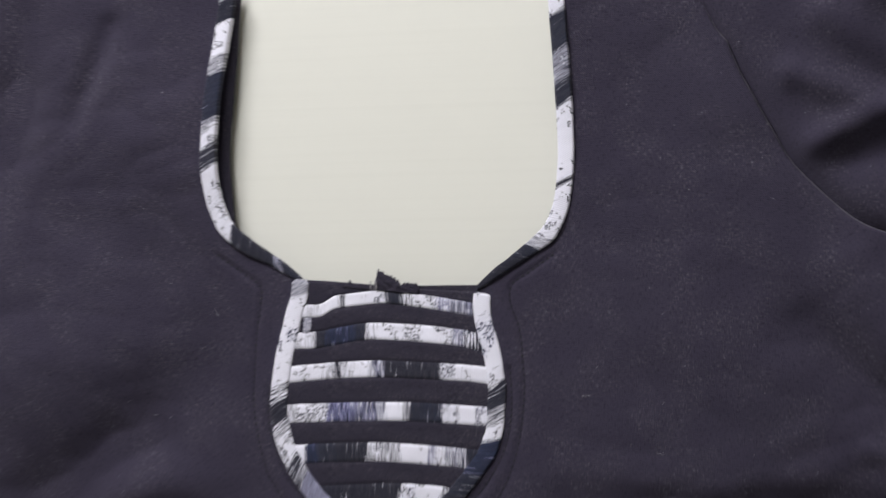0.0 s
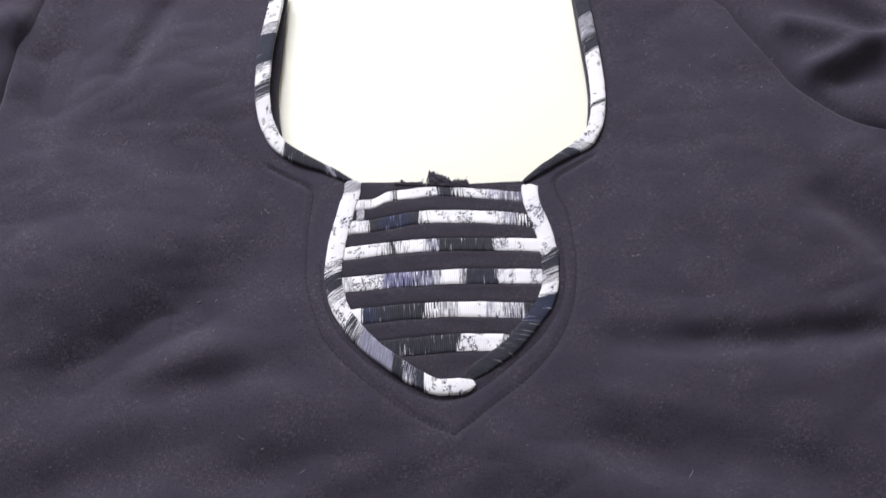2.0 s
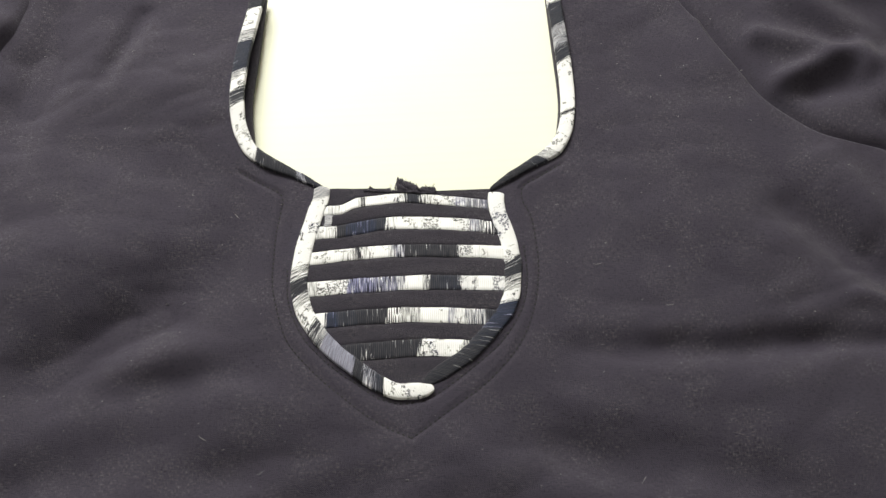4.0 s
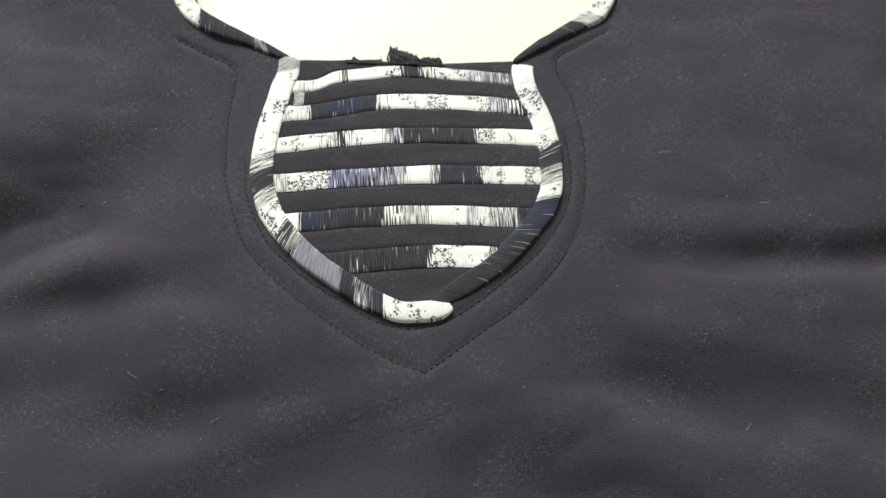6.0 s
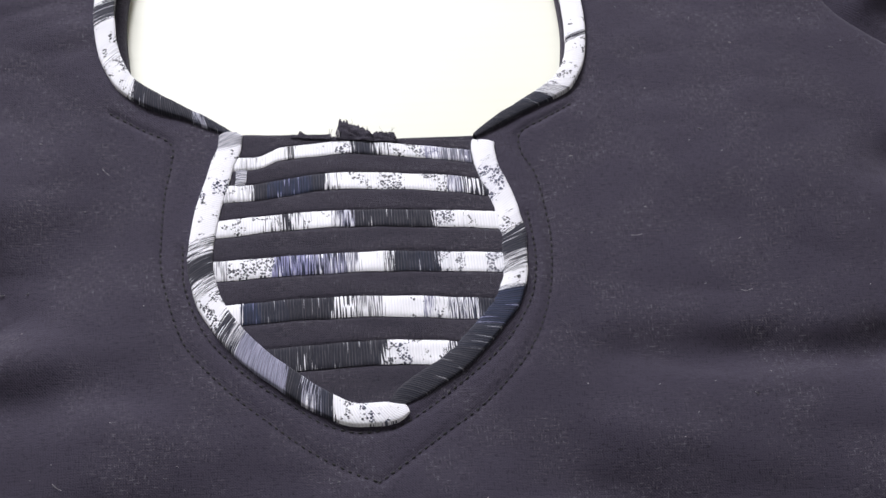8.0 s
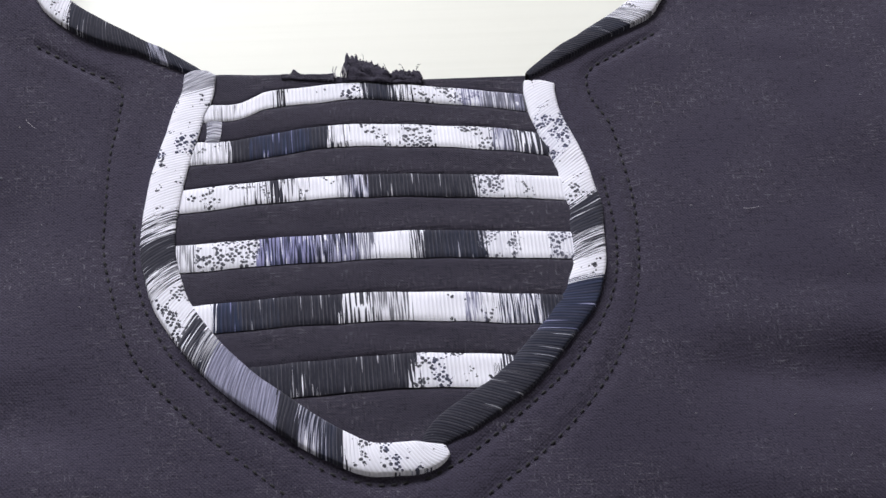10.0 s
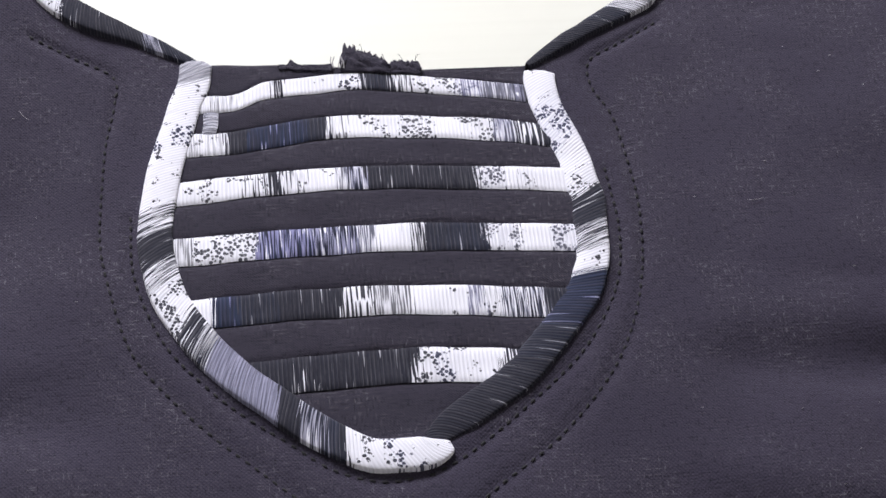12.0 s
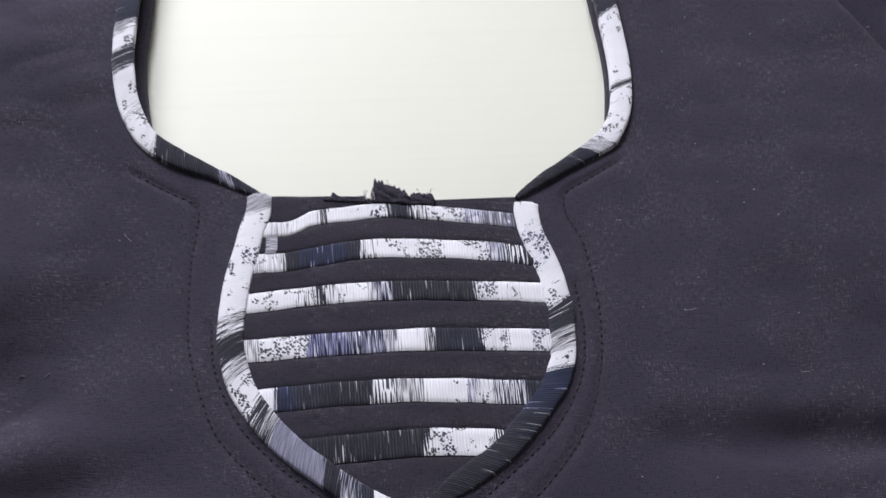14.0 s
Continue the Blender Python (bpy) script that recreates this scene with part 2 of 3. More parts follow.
NECK_RIGHT = [(0.0845, 0.1540), (0.0858, 0.1340), (0.0873, 0.1130), (0.0888, 0.0900), (0.0895, 0.0700), (0.0890, 0.0560), (0.0868, 0.0410), (0.0815, 0.0290), (0.0760, 0.0235), (0.0615, 0.0132), (0.0520, 0.0068), (0.0430, 0.0000)]
FLANK_RIGHT = [(0.3464, -0.6936), (0.3136, -0.3688), (0.2932, -0.1512), (0.2888, -0.1150), (0.2871, -0.0489), (0.2819, -0.0128), (0.2695, 0.0144), (0.2507, 0.0226), (0.2351, 0.0289), (0.2231, 0.0376), (0.2027, 0.0578), (0.1927, 0.0744), (0.1828, 0.0929), (0.1744, 0.1096), (0.1656, 0.1343), (0.1602, 0.1528)]
FLANK_LEFT = [(-0.3589, -0.6969), (-0.3270, -0.3712), (-0.3060, -0.1532), (-0.2990, -0.0608), (-0.2940, -0.0128), (-0.2740, 0.0109), (-0.2590, 0.0421), (-0.2500, 0.0767), (-0.2450, 0.1145), (-0.2430, 0.1600)]


def across(points):
    """x as a function of y along a line."""
    line = sorted(((q.y, q.x) for q in curve([(*p, 0) for p in points], 8)))
    ys, xs = [a for a, _ in line], [b for _, b in line]
    return lambda y: float(np.interp(y, ys, xs))


# Lines of topstitching round the yoke.
OUTER = [(-0.0970, 0.0191), (-0.0845, 0.0105), (-0.0738, 0.0028), (-0.0737, -0.0079), (-0.0759, -0.0216), (-0.0769, -0.0387), (-0.0772, -0.0570), (-0.0749, -0.0725), (-0.0697, -0.0926), (-0.0624, -0.1050), (-0.0516, -0.1186), (-0.0409, -0.1295), (-0.0270, -0.1427), (-0.0132, -0.1524), (-0.0028, -0.1580)]
OUTER_BACK = [(-0.0028, -0.1580), (0.0065, -0.1504), (0.0202, -0.1389), (0.0360, -0.1261), (0.0511, -0.1082), (0.0597, -0.0916), (0.0649, -0.0731), (0.0671, -0.0523), (0.0665, -0.0362), (0.0647, -0.0195), (0.0604, -0.0078), (0.0612, 0.0019), (0.0709, 0.0086), (0.0834, 0.0172)]
INNER = [(-0.0692, -0.0495), (-0.0683, -0.0699), (-0.0612, -0.0912), (-0.0507, -0.1059), (-0.0410, -0.1160), (-0.0312, -0.1240), (-0.0208, -0.1326), (-0.0093, -0.1369), (0.0002, -0.1363)]
INNER_BACK = [(0.0598, -0.0393), (0.0606, -0.0594), (0.0582, -0.0758), (0.0530, -0.0882), (0.0460, -0.0992), (0.0378, -0.1082), (0.0285, -0.1168), (0.0192, -0.1249), (0.0108, -0.1314), (0.0023, -0.1361)]
seam_points = [q for line in (OUTER, OUTER_BACK, INNER, INNER_BACK) for q in curve([(*p, 0) for p in line], 16)]

# Folds of the cloth: from, to, half width, height (all in metres).
FOLDS = [
    (-0.076, -0.030, -0.144, -0.075, 0.020, -0.0042), (-0.144, -0.075, -0.212, -0.120, 0.016, -0.0040), (-0.197, -0.124, -0.083, -0.113, 0.010, -0.0021),
    (-0.152, -0.025, -0.245, -0.061, 0.030, 0.0030), (-0.124, -0.101, -0.176, -0.113, 0.014, 0.0022), (-0.160, 0.141, -0.180, 0.094, 0.006, -0.0022),
    (-0.148, 0.105, -0.104, 0.058, 0.030, 0.0015), (-0.210, 0.143, -0.224, 0.058, 0.014, -0.0040), (-0.160, 0.029, -0.111, -0.000, 0.022, -0.0015),
    (0.087, -0.105, 0.205, -0.112, 0.008, -0.0026), (0.207, -0.019, 0.267, -0.081, 0.010, -0.0040), (0.239, -0.079, 0.263, -0.089, 0.005, 0.0020),
    (0.184, -0.104, 0.268, -0.108, 0.007, -0.0022), (0.150, 0.010, 0.193, -0.069, 0.026, 0.0018), (0.231, 0.010, 0.258, -0.039, 0.010, 0.0030),
    (0.061, -0.157, 0.119, -0.189, 0.012, -0.0028), (0.092, -0.141, 0.155, -0.167, 0.012, 0.0018), (-0.063, -0.168, -0.126, -0.179, 0.012, -0.0026),
    (-0.032, -0.194, -0.117, -0.221, 0.014, -0.0028), (0.124, -0.162, 0.209, -0.215, 0.016, -0.0030), (-0.136, -0.153, -0.231, -0.195, 0.020, -0.0035),
    (0.020, -0.205, 0.125, -0.242, 0.016, -0.0026), (-0.109, -0.121, -0.063, -0.142, 0.010, 0.0012), (0.098, 0.115, 0.149, 0.059, 0.030, -0.0012),
]


SEAMS = kdtree.KDTree(2000)
for k, q in enumerate(seam_points):
    SEAMS.insert(q, k)
SEAMS.balance()


def drape(x, y):
    """Height of the front cloth over its level."""
    z = 0.0
    for x0, y0, x1, y1, wide, high in FOLDS:
        dx, dy = x1 - x0, y1 - y0
        t = min(1.0, max(0.0, ((x - x0) * dx + (y - y0) * dy) / (dx * dx + dy * dy)))
        d2 = (x - x0 - t * dx) ** 2 + (y - y0 - t * dy) ** 2
        z += 2.35 * high * math.exp(-d2 / (1.6 * wide * wide)) * (0.55 + 0.45 * math.sin(math.pi * t))
    z += 0.0020 * noise.noise(Vector((x * 9 + y * 4, y * 14, 0.3))) + 0.0009 * noise.noise(Vector((x * 26, y * 40, 1.7)))
    bend = 0.6 * noise.noise(Vector((x * 7, y * 7, 4.4)))
    z += 0.0021 * abs(noise.noise(Vector((x * 8 + y * 9 + bend, y * 20 - x * 7 + bend, 6.1)))) + 0.0012 * abs(noise.noise(Vector((x * 30 - y * 12, y * 44 + bend * 3, 2.9))))
    near = min(1.0, max(0.0, (math.hypot(x * 0.9, (y + 0.055)) - 0.075) / 0.05))
    return z * (0.25 + 0.75 * near) - 0.0009 * math.exp(-((SEAMS.find((x, y, 0))[2] / 0.0016) ** 2))


def rest(z):
    return max(z, GROUND + 0.0035)


TIP, TOP = -0.1312, 0.1600
HEM, COLS = -0.60, 120
LEVELS = [HEM + (-0.25 - HEM) * k / 26 for k in range(26)] + [-0.25 + (TOP + 0.25) * k / 240 for k in range(241)]


def half_row(y, sign, xin, xout):
    """One level of the front on one side: from the neckline, yoke edge or middle out to the side seam and armhole."""
    edge = max(0.0, xin(y) * sign) if y > TIP else 0.0
    k = min(1.0, max(0.0, (y - TIP) / 0.06))
    a, b = edge * k * k * (3 - 2 * k) * sign, xout(y)
    row = []
    for j in range(COLS + 1):
        t = (j / COLS) ** 1.5
        x, yy = a + (b - a) * t, y
        if y > 0.12:
            hang = 0.0030 * math.sin(x * 55 + 0.6) + 0.0014 * math.sin(x * 140) + (-0.0045 - 0.5 * max(0.0, x - 0.13) if sign > 0 else 0.005 * min(1.0, max(0.0, (-x - 0.088) / 0.03)))
            yy += hang * (y - 0.12) / (TOP - 0.12)
        z = rest(drape(x, yy))
        under = min(1.0, max(0.0, (edge - x * sign - 0.001) / 0.003))
        z += (-0.0036 - z) * under
        sewn = 1 - 0.75 * min(1.0, max(0.0, (y + 0.02) / 0.015))
        lips = ((min(1.0, (1 - t) * (b - a) * sign / 0.006), sewn), (min(1.0, (TOP - y + 0.0006) / 0.005), 1.0))
        z -= max((1 - math.sqrt(max(0.0, 1 - (1 - lip) ** 2))) * part for lip, part in lips) * (z - GROUND - 0.001) * 0.9
        row.append((x, yy, z))
    return row


def front(left_in, left_out, right_in, right_out):
    """The front of the garment in one piece, open at the neck and behind the yoke."""
    li, lo, ri, ro = across(left_in), across(left_out), across(right_in), across(right_out)
    rows, holes = [], set()
    for i, y in enumerate(LEVELS):
        rows.append(half_row(y, -1, li, lo)[::-1] + half_row(y, 1, ri, ro))
        if y > TIP:
            holes.add((i - 1, COLS))
            holes.add((i, COLS))
    ob = lay("front_panel", rows, [[p[:2] for p in row] for row in rows], BLACK, kurta, "", holes)
    bm = bmesh.new()
    bm.from_mesh(ob.data)
    bmesh.ops.remove_doubles(bm, verts=bm.verts, dist=1e-6)
    bm.to_mesh(ob.data)
    bm.free()
    return solid(ob, 0.0008)


neck_in_left = [(-0.0085, -0.1312)] + YOKE_LEFT[16:0:-1] + [(-0.0490, 0.0045)] + NECK_LEFT[-2::-1]
neck_in_right = [(-0.0085, -0.1312)] + YOKE_RIGHT[:0:-1] + [(0.0440, -0.0010)] + NECK_RIGHT[-2::-1]
front(neck_in_left, FLANK_LEFT, neck_in_right, FLANK_RIGHT)


def sleeve(name, seam, low, high, ends, folds, sign):
    """A crumpled sleeve from the armhole seam out to its hem."""
    inner = curve([(*p, 0) for p in seam], 60)
    outer = curve([(*p, 0) for p in ends], 90)
    a = [inner[round(k * (len(inner) - 1) / 90)].copy() for k in range(91)]
    b = [outer[round(k * (len(outer) - 1) / 90)] for k in range(91)]
    for q in a:
        q.x -= sign * (0.003 + 0.014 * min(1.0, max(0.0, (q.y - 0.11) / 0.04)))
    rows, uvs = [], []
    for i in range(91):
        s = i / 90
        row, uv = [], []
        for j in range(81):
            t = j / 80
            p = a[i].lerp(b[i], t)
            bow = math.sin(math.pi * t)
            p.x += (low[0] * (1 - s) + high[0] * s) * bow
            p.y += (low[1] * (1 - s) + high[1] * s) * bow
            z = 0.004 * math.sin(math.pi * min(1, t * 6) / 2)
            for x0, y0, x1, y1, wide, tall in folds:
                dx, dy = x1 - x0, y1 - y0
                k = min(1.0, max(0.0, ((p.x - x0) * dx + (p.y - y0) * dy) / (dx * dx + dy * dy)))
                z += tall * math.exp(-((p.x - x0 - k * dx) ** 2 + (p.y - y0 - k * dy) ** 2) / wide**2)
            z += 0.003 * noise.noise(Vector((p.x * 24, p.y * 24, 4.0))) * min(1, t * 4)
            z = rest(z)
            lip = min(1.0, s * 14, (1 - s) * 14)
            z -= (1 - math.sqrt(max(0.0, 1 - (1 - lip) ** 2))) * (z - GROUND - 0.001) * 0.9
            z -= 0.0042 * math.exp(-((t / 0.03) ** 2))
            row.append((p.x, p.y, z))
            uv.append((p.x, p.y))
        rows.append(row if sign > 0 else row[::-1])
        uvs.append(uv if sign > 0 else uv[::-1])
    return solid(lay(name, rows, uvs, BLACK, kurta), 0.0008)


sleeve("sleeve", FLANK_RIGHT[5:], (0.004, -0.004), (-0.01, 0.01), [(0.4211, 0.1303), (0.3872, 0.1900), (0.3235, 0.2791)], [
    (0.202, 0.102, 0.262, 0.080, 0.008, 0.006), (0.213, 0.068, 0.259, 0.088, 0.007, 0.006), (0.230, 0.061, 0.266, 0.065, 0.010, -0.005), (0.259, 0.089, 0.334, 0.111, 0.014, -0.0055),
    (0.266, 0.070, 0.300, 0.030, 0.012, 0.007), (0.221, 0.130, 0.266, 0.097, 0.012, 0.007), (0.244, 0.144, 0.333, 0.135, 0.014, 0.008), (0.287, 0.078, 0.355, 0.093, 0.014, 0.008), (0.286, 0.010, 0.274, 0.040, 0.008, -0.004)], 1)
sleeve("sleeve", FLANK_LEFT[4:], (-0.004, -0.004), (0.006, 0.006), [(-0.4314, 0.1280), (-0.3951, 0.2062), (-0.3110, 0.3038)], [
    (-0.245, 0.133, -0.295, 0.105, 0.012, 0.006), (-0.248, 0.077, -0.309, 0.057, 0.014, -0.004), (-0.270, 0.038, -0.327, 0.076, 0.012, 0.006)], -1)


# ---- the under layer: back of the garment, seen as a dark edge inside the neckline ----
def band(name, outer, inner, material, z_out, z_in, label="", steps=80):
    a, b = curve([(*p, 0) for p in outer], 80), curve([(*p, 0) for p in inner], 80)
    rows, uvs = [], []
    for i in range(steps + 1):
        p, q = (line[round(i * (len(line) - 1) / steps)] for line in (a, b))
        row, uv = [], []
        for j in range(9):
            t = j / 8
            c = p.lerp(q, t)
            z = z_out + (z_in - z_out) * t + 0.0005 * noise.noise(Vector((c.x * 60, c.y * 60, 2.0))) - 0.002 * max(0.0, t - 0.75) ** 2 * 16
            row.append((c.x, c.y, max(z, GROUND + 0.0015)))
            uv.append((c.x, c.y))
        rows.append(row)
        uvs.append(uv)
    return solid(lay(name, rows, uvs, material, kurta, label), 0.001, 0.0)


band("neck_facing", [(-0.0960, 0.1580), (-0.1030, 0.105), (-0.1035, 0.065), (-0.0970, 0.038)], [(-0.0862, 0.1575), (-0.0895, 0.110), (-0.0925, 0.072), (-0.0893, 0.0335)], PLEAT, -0.0034, -0.0042, "black inner facing of the neckline")
band("neck_facing", [(0.0900, 0.1540), (0.0920, 0.105), (0.0925, 0.060), (0.0860, 0.038)], [(0.0805, 0.1530), (0.0825, 0.110), (0.0843, 0.066), (0.0810, 0.0340)], PLEAT, -0.0034, -0.0042, "black inner facing of the neckline")


# ---- piping ----
def piping(name, points, width, height, level, material, label, narrow=1.0):
    line = curve([(*p, 0) for p in points], 10)
    rows, uvs, far = [], [], 0.0
    for i, p in enumerate(line):
        ahead = (line[min(i + 1, len(line) - 1)] - line[max(i - 1, 0)]).normalized()
        side = Vector((ahead.y, -ahead.x, 0))
        far += (p - line[i - 1]).length if i else 0.0
        edge = p + side * width / 2, p - side * width / 2, p
        base = max(0.0, *(drape(e.x, e.y) for e in edge))
        row, uv = [], []
        pinch = 0.3 + 0.7 * min(1.0, i / 3 + 0.3, ((len(line) - 1 - i) / 14) ** 0.7)
        fat = 1 + 0.06 * noise.noise(Vector((p.x * 70, p.y * 70, 5.0)))
        late = min(1.0, max(0.0, (i / len(line) - 0.70) / 0.12))
        fat *= 1 + (narrow - 1) * late
        for j in range(15):
            ang = math.pi * (j / 14)
            c = -math.cos(ang)
            q = p + side * c * width / 2 * fat * pinch
            z = base + level + height * math.sin(ang) ** 0.5 * pinch + 0.0003 * noise.noise(Vector((q.x * 130, q.y * 130, 8.0)))
            row.append((q.x, q.y, z if 0 < j < 14 else base + level - 0.0030))
            uv.append((far, c * width / 2))
        rows.append(row[::-1])
        uvs.append(uv[::-1])
    return lay(name, rows, uvs, material, kurta, label)


# Print along each piece: start in mm, whiteness, speckle, blue, streaks.
P_YOKE_LEFT = printed("print_yoke_left", [(0, 0.42, 0.2, 0.35, 0.15), (8.3, 0.95, 0.25, 0.2, 0), (23.8, 0.95, 0.62, 0.7, 0), (32.8, 0.95, 0.45, 0.2, 0.1), (37.7, 0.95, 0.1, 0, 0.12), (50.3, 0.93, 0.5, 0.1, 0.2), (54.6, 0.5, 0.3, 0.1, 0.8), (63.4, 0.04, 0.15, 0.1, 0.2), (74.4, 0.25, 0.2, 0.2, 0.8), (81.3, 0.95, 0.45, 0.1, 0.15), (95, 0.06, 0.1, 0.2, 0.45), (101.7, 0.22, 0.1, 0.3, 0.5), (106.7, 0.36, 0, 0.62, 0.04), (130.6, 0.03, 0, 0.1, 0.02), (137.8, 0.2, 0, 0.5, 0.5), (143.9, 0.06, 0, 0.5, 0.25), (148.8, 0.03, 0, 0.2, 0), (150.6, 0.96, 0.15, 0.1, 0), (155.6, 0.95, 0.5, 0.1, 0), (162, 0.93, 0.6, 0.6, 0), (169.1, 0.95, 0.4, 0.2, 0)], -0.6, 1.0)
P_YOKE_RIGHT = printed("print_yoke_right", [(0, 0.95, 0.2, 0, 0), (10.9, 0.9, 0.66, 0.7, 0.05), (28.5, 0.96, 0.1, 0.1, 0), (39, 0.93, 0.55, 0.1, 0.1), (46.7, 0.04, 0.1, 0.2, 0.35), (58.3, 0.12, 0.2, 0.2, 0.75), (63, 0.5, 0.4, 0.2, 0.6), (67.5, 0.95, 0.3, 0, 0.1), (74.3, 0.06, 0, 0.95, 0.08), (84.9, 0.05, 0, 0.8, 0.2), (94.9, 0.03, 0, 0.35, 0.16), (107.8, 0.03, 0, 0.15, 0.1), (120.2, 0.02, 0, 0.1, 0.05)], -0.6, 2.0)
P_NECK_LEFT = printed("print_neck_left", [(0, 0.3, 0.2, 0.2, 0.1), (4.9, 0.02, 0, 0.2, 0), (17, 0.95, 0.35, 0, 0), (34.1, 0.2, 0.2, 0.2, 0.7), (43.8, 0.03, 0, 0.5, 0.05), (68.6, 0.35, 0.3, 0.3, 0.7), (74.5, 0.92, 0.55, 0.2, 0.2), (81.7, 0.05, 0.1, 0.2, 0.35), (94.2, 0.95, 0.15, 0, 0), (105.1, 0.92, 0.35, 0.1, 0.4), (119.8, 0.93, 0.5, 0.1, 0.15), (130.9, 0.03, 0, 0.2, 0.15), (137.8, 0.02, 0, 0.1, 0.03), (159, 0.25, 0.1, 0.5, 0.3), (164.4, 0.02, 0, 0.3, 0.03)], -0.6, 3.0)
P_NECK_RIGHT = printed("print_neck_right", [(0, 0.95, 0.4, 0, 0), (16, 0.04, 0.1, 0.3, 0.15), (34.6, 0.28, 0.2, 0.4, 0.35), (50.3, 0.04, 0.1, 0.3, 0.2), (62, 0.93, 0.3, 0, 0.2), (74.7, 0.95, 0.2, 0, 0), (99.7, 0.03, 0, 0, 0), (102.7, 0.95, 0.3, 0, 0.1), (120.4, 0.92, 0.5, 0.1, 0.2), (131.4, 0.5, 0.4, 0.3, 0.3), (139.2, 0.03, 0, 0.3, 0.1), (147, 0.02, 0, 0.1, 0.02)], -0.6, 4.0)

piping("neck_piping", NECK_LEFT, 0.0083, 0.0014, 0.0006, P_NECK_LEFT, "black and white ikat piping along the neckline", 0.62)
piping("neck_piping", NECK_RIGHT, 0.0083, 0.0014, 0.0006, P_NECK_RIGHT, "black and white ikat piping along the neckline", 0.62)
piping("yoke_piping", YOKE_RIGHT, 0.0092, 0.0015, 0.0000, P_YOKE_RIGHT, "ikat piping with white, navy and ribbed black lengths")
piping("yoke_piping", YOKE_LEFT, 0.0094, 0.0015, 0.0005, P_YOKE_LEFT, "ikat piping with white, lavender-grey and black lengths")

# ---- the yoke: printed strips between dark pleats ----
left_of, right_of = across(YOKE_LEFT[:17]), across(YOKE_RIGHT)


def tops(points):
    line = curve([(*p, 0) for p in points], 8)
    xs, ys = [q.x for q in line], [q.y for q in line]
    return lambda x: float(np.interp(x, xs, ys))


LINES = [
    tops([(-0.0596, 0.0057), (-0.0399, 0.0052), (-0.0153, 0.0031), (0.0092, 0.0005), (0.0481, -0.0017)]),
    tops([(-0.0601, -0.0074), (-0.0475, -0.0071), (-0.0402, -0.0068), (-0.0351, -0.0042), (-0.0316, -0.0025), (-0.0203, -0.0012), (-0.0073, -0.0002), (0.0088, -0.0018), (0.0249, -0.0042), (0.0407, -0.0070), (0.0533, -0.0093)]),
    tops([(-0.0667, -0.0214), (-0.0525, -0.0213), (-0.0405, -0.0207), (-0.0162, -0.0168), (0.0075, -0.0175), (0.0313, -0.0198), (0.0446, -0.0224), (0.0567, -0.0247)]),
    tops([(-0.0694, -0.0400), (-0.0565, -0.0387), (-0.0327, -0.0367), (-0.0079, -0.0358), (0.0138, -0.0367), (0.0373, -0.0380), (0.0496, -0.0394), (0.0613, -0.0410)]),
    tops([(-0.0702, -0.0591), (-0.0585, -0.0584), (-0.0380, -0.0575), (-0.0107, -0.0569), (0.0121, -0.0571), (0.0492, -0.0592), (0.0620, -0.0600)]),
    tops([(-0.0690, -0.0803), (-0.0554, -0.0793), (-0.0415, -0.0782), (-0.0119, -0.0773), (0.0103, -0.0781), (0.0377, -0.0802), (0.0608, -0.0822)]),
    tops([(-0.0635, -0.1014), (-0.0377, -0.0996), (-0.0205, -0.0986), (0.0013, -0.0977), (0.0231, -0.0989), (0.0317, -0.1001), (0.0565, -0.1030)]),
]
HEIGHTS = [0.0, 0.0066, 0.0085, 0.0083, 0.0094, 0.0096, 0.0107]


def limits(y):
    y = min(max(y, -0.1285), -0.0005)
    return left_of(y) + 0.0006, right_of(y) - 0.0006


def strip(name, top, low, material, level, dome, label, cols=60, across_n=12, crisp=7):
    """A folded band of cloth between two lines of the yoke, clipped at the piping."""
    rows, uvs = [], []
    mid = (top(0.0) + low(0.0)) / 2
    for j in range(across_n + 1):
        t = j / across_n
        row, uv = [], []
        for i in range(cols + 1):
            y = mid
            for _ in range(4):
                a, b = limits(y)
                x = a + (b - a) * i / cols
                y = top(x) + (low(x) - top(x)) * t
            sag = 0.0005 * noise.noise(Vector((x * 90, y * 120, 6.0)))
            z = level + dome * (1 - abs(2 * t - 1) ** crisp) + sag + 0.0009 * math.exp(-(((x + 0.004) / 0.045) ** 2) - ((y + 0.06) / 0.05) ** 2)
            row.append((x, y, z))
            uv.append((x, y - mid))
        rows.append(row)
        uvs.append(uv)
    return lay(name, rows[::-1], uvs[::-1], material, kurta, label)


def shifted(line, by):
    return lambda x: line(x) - by


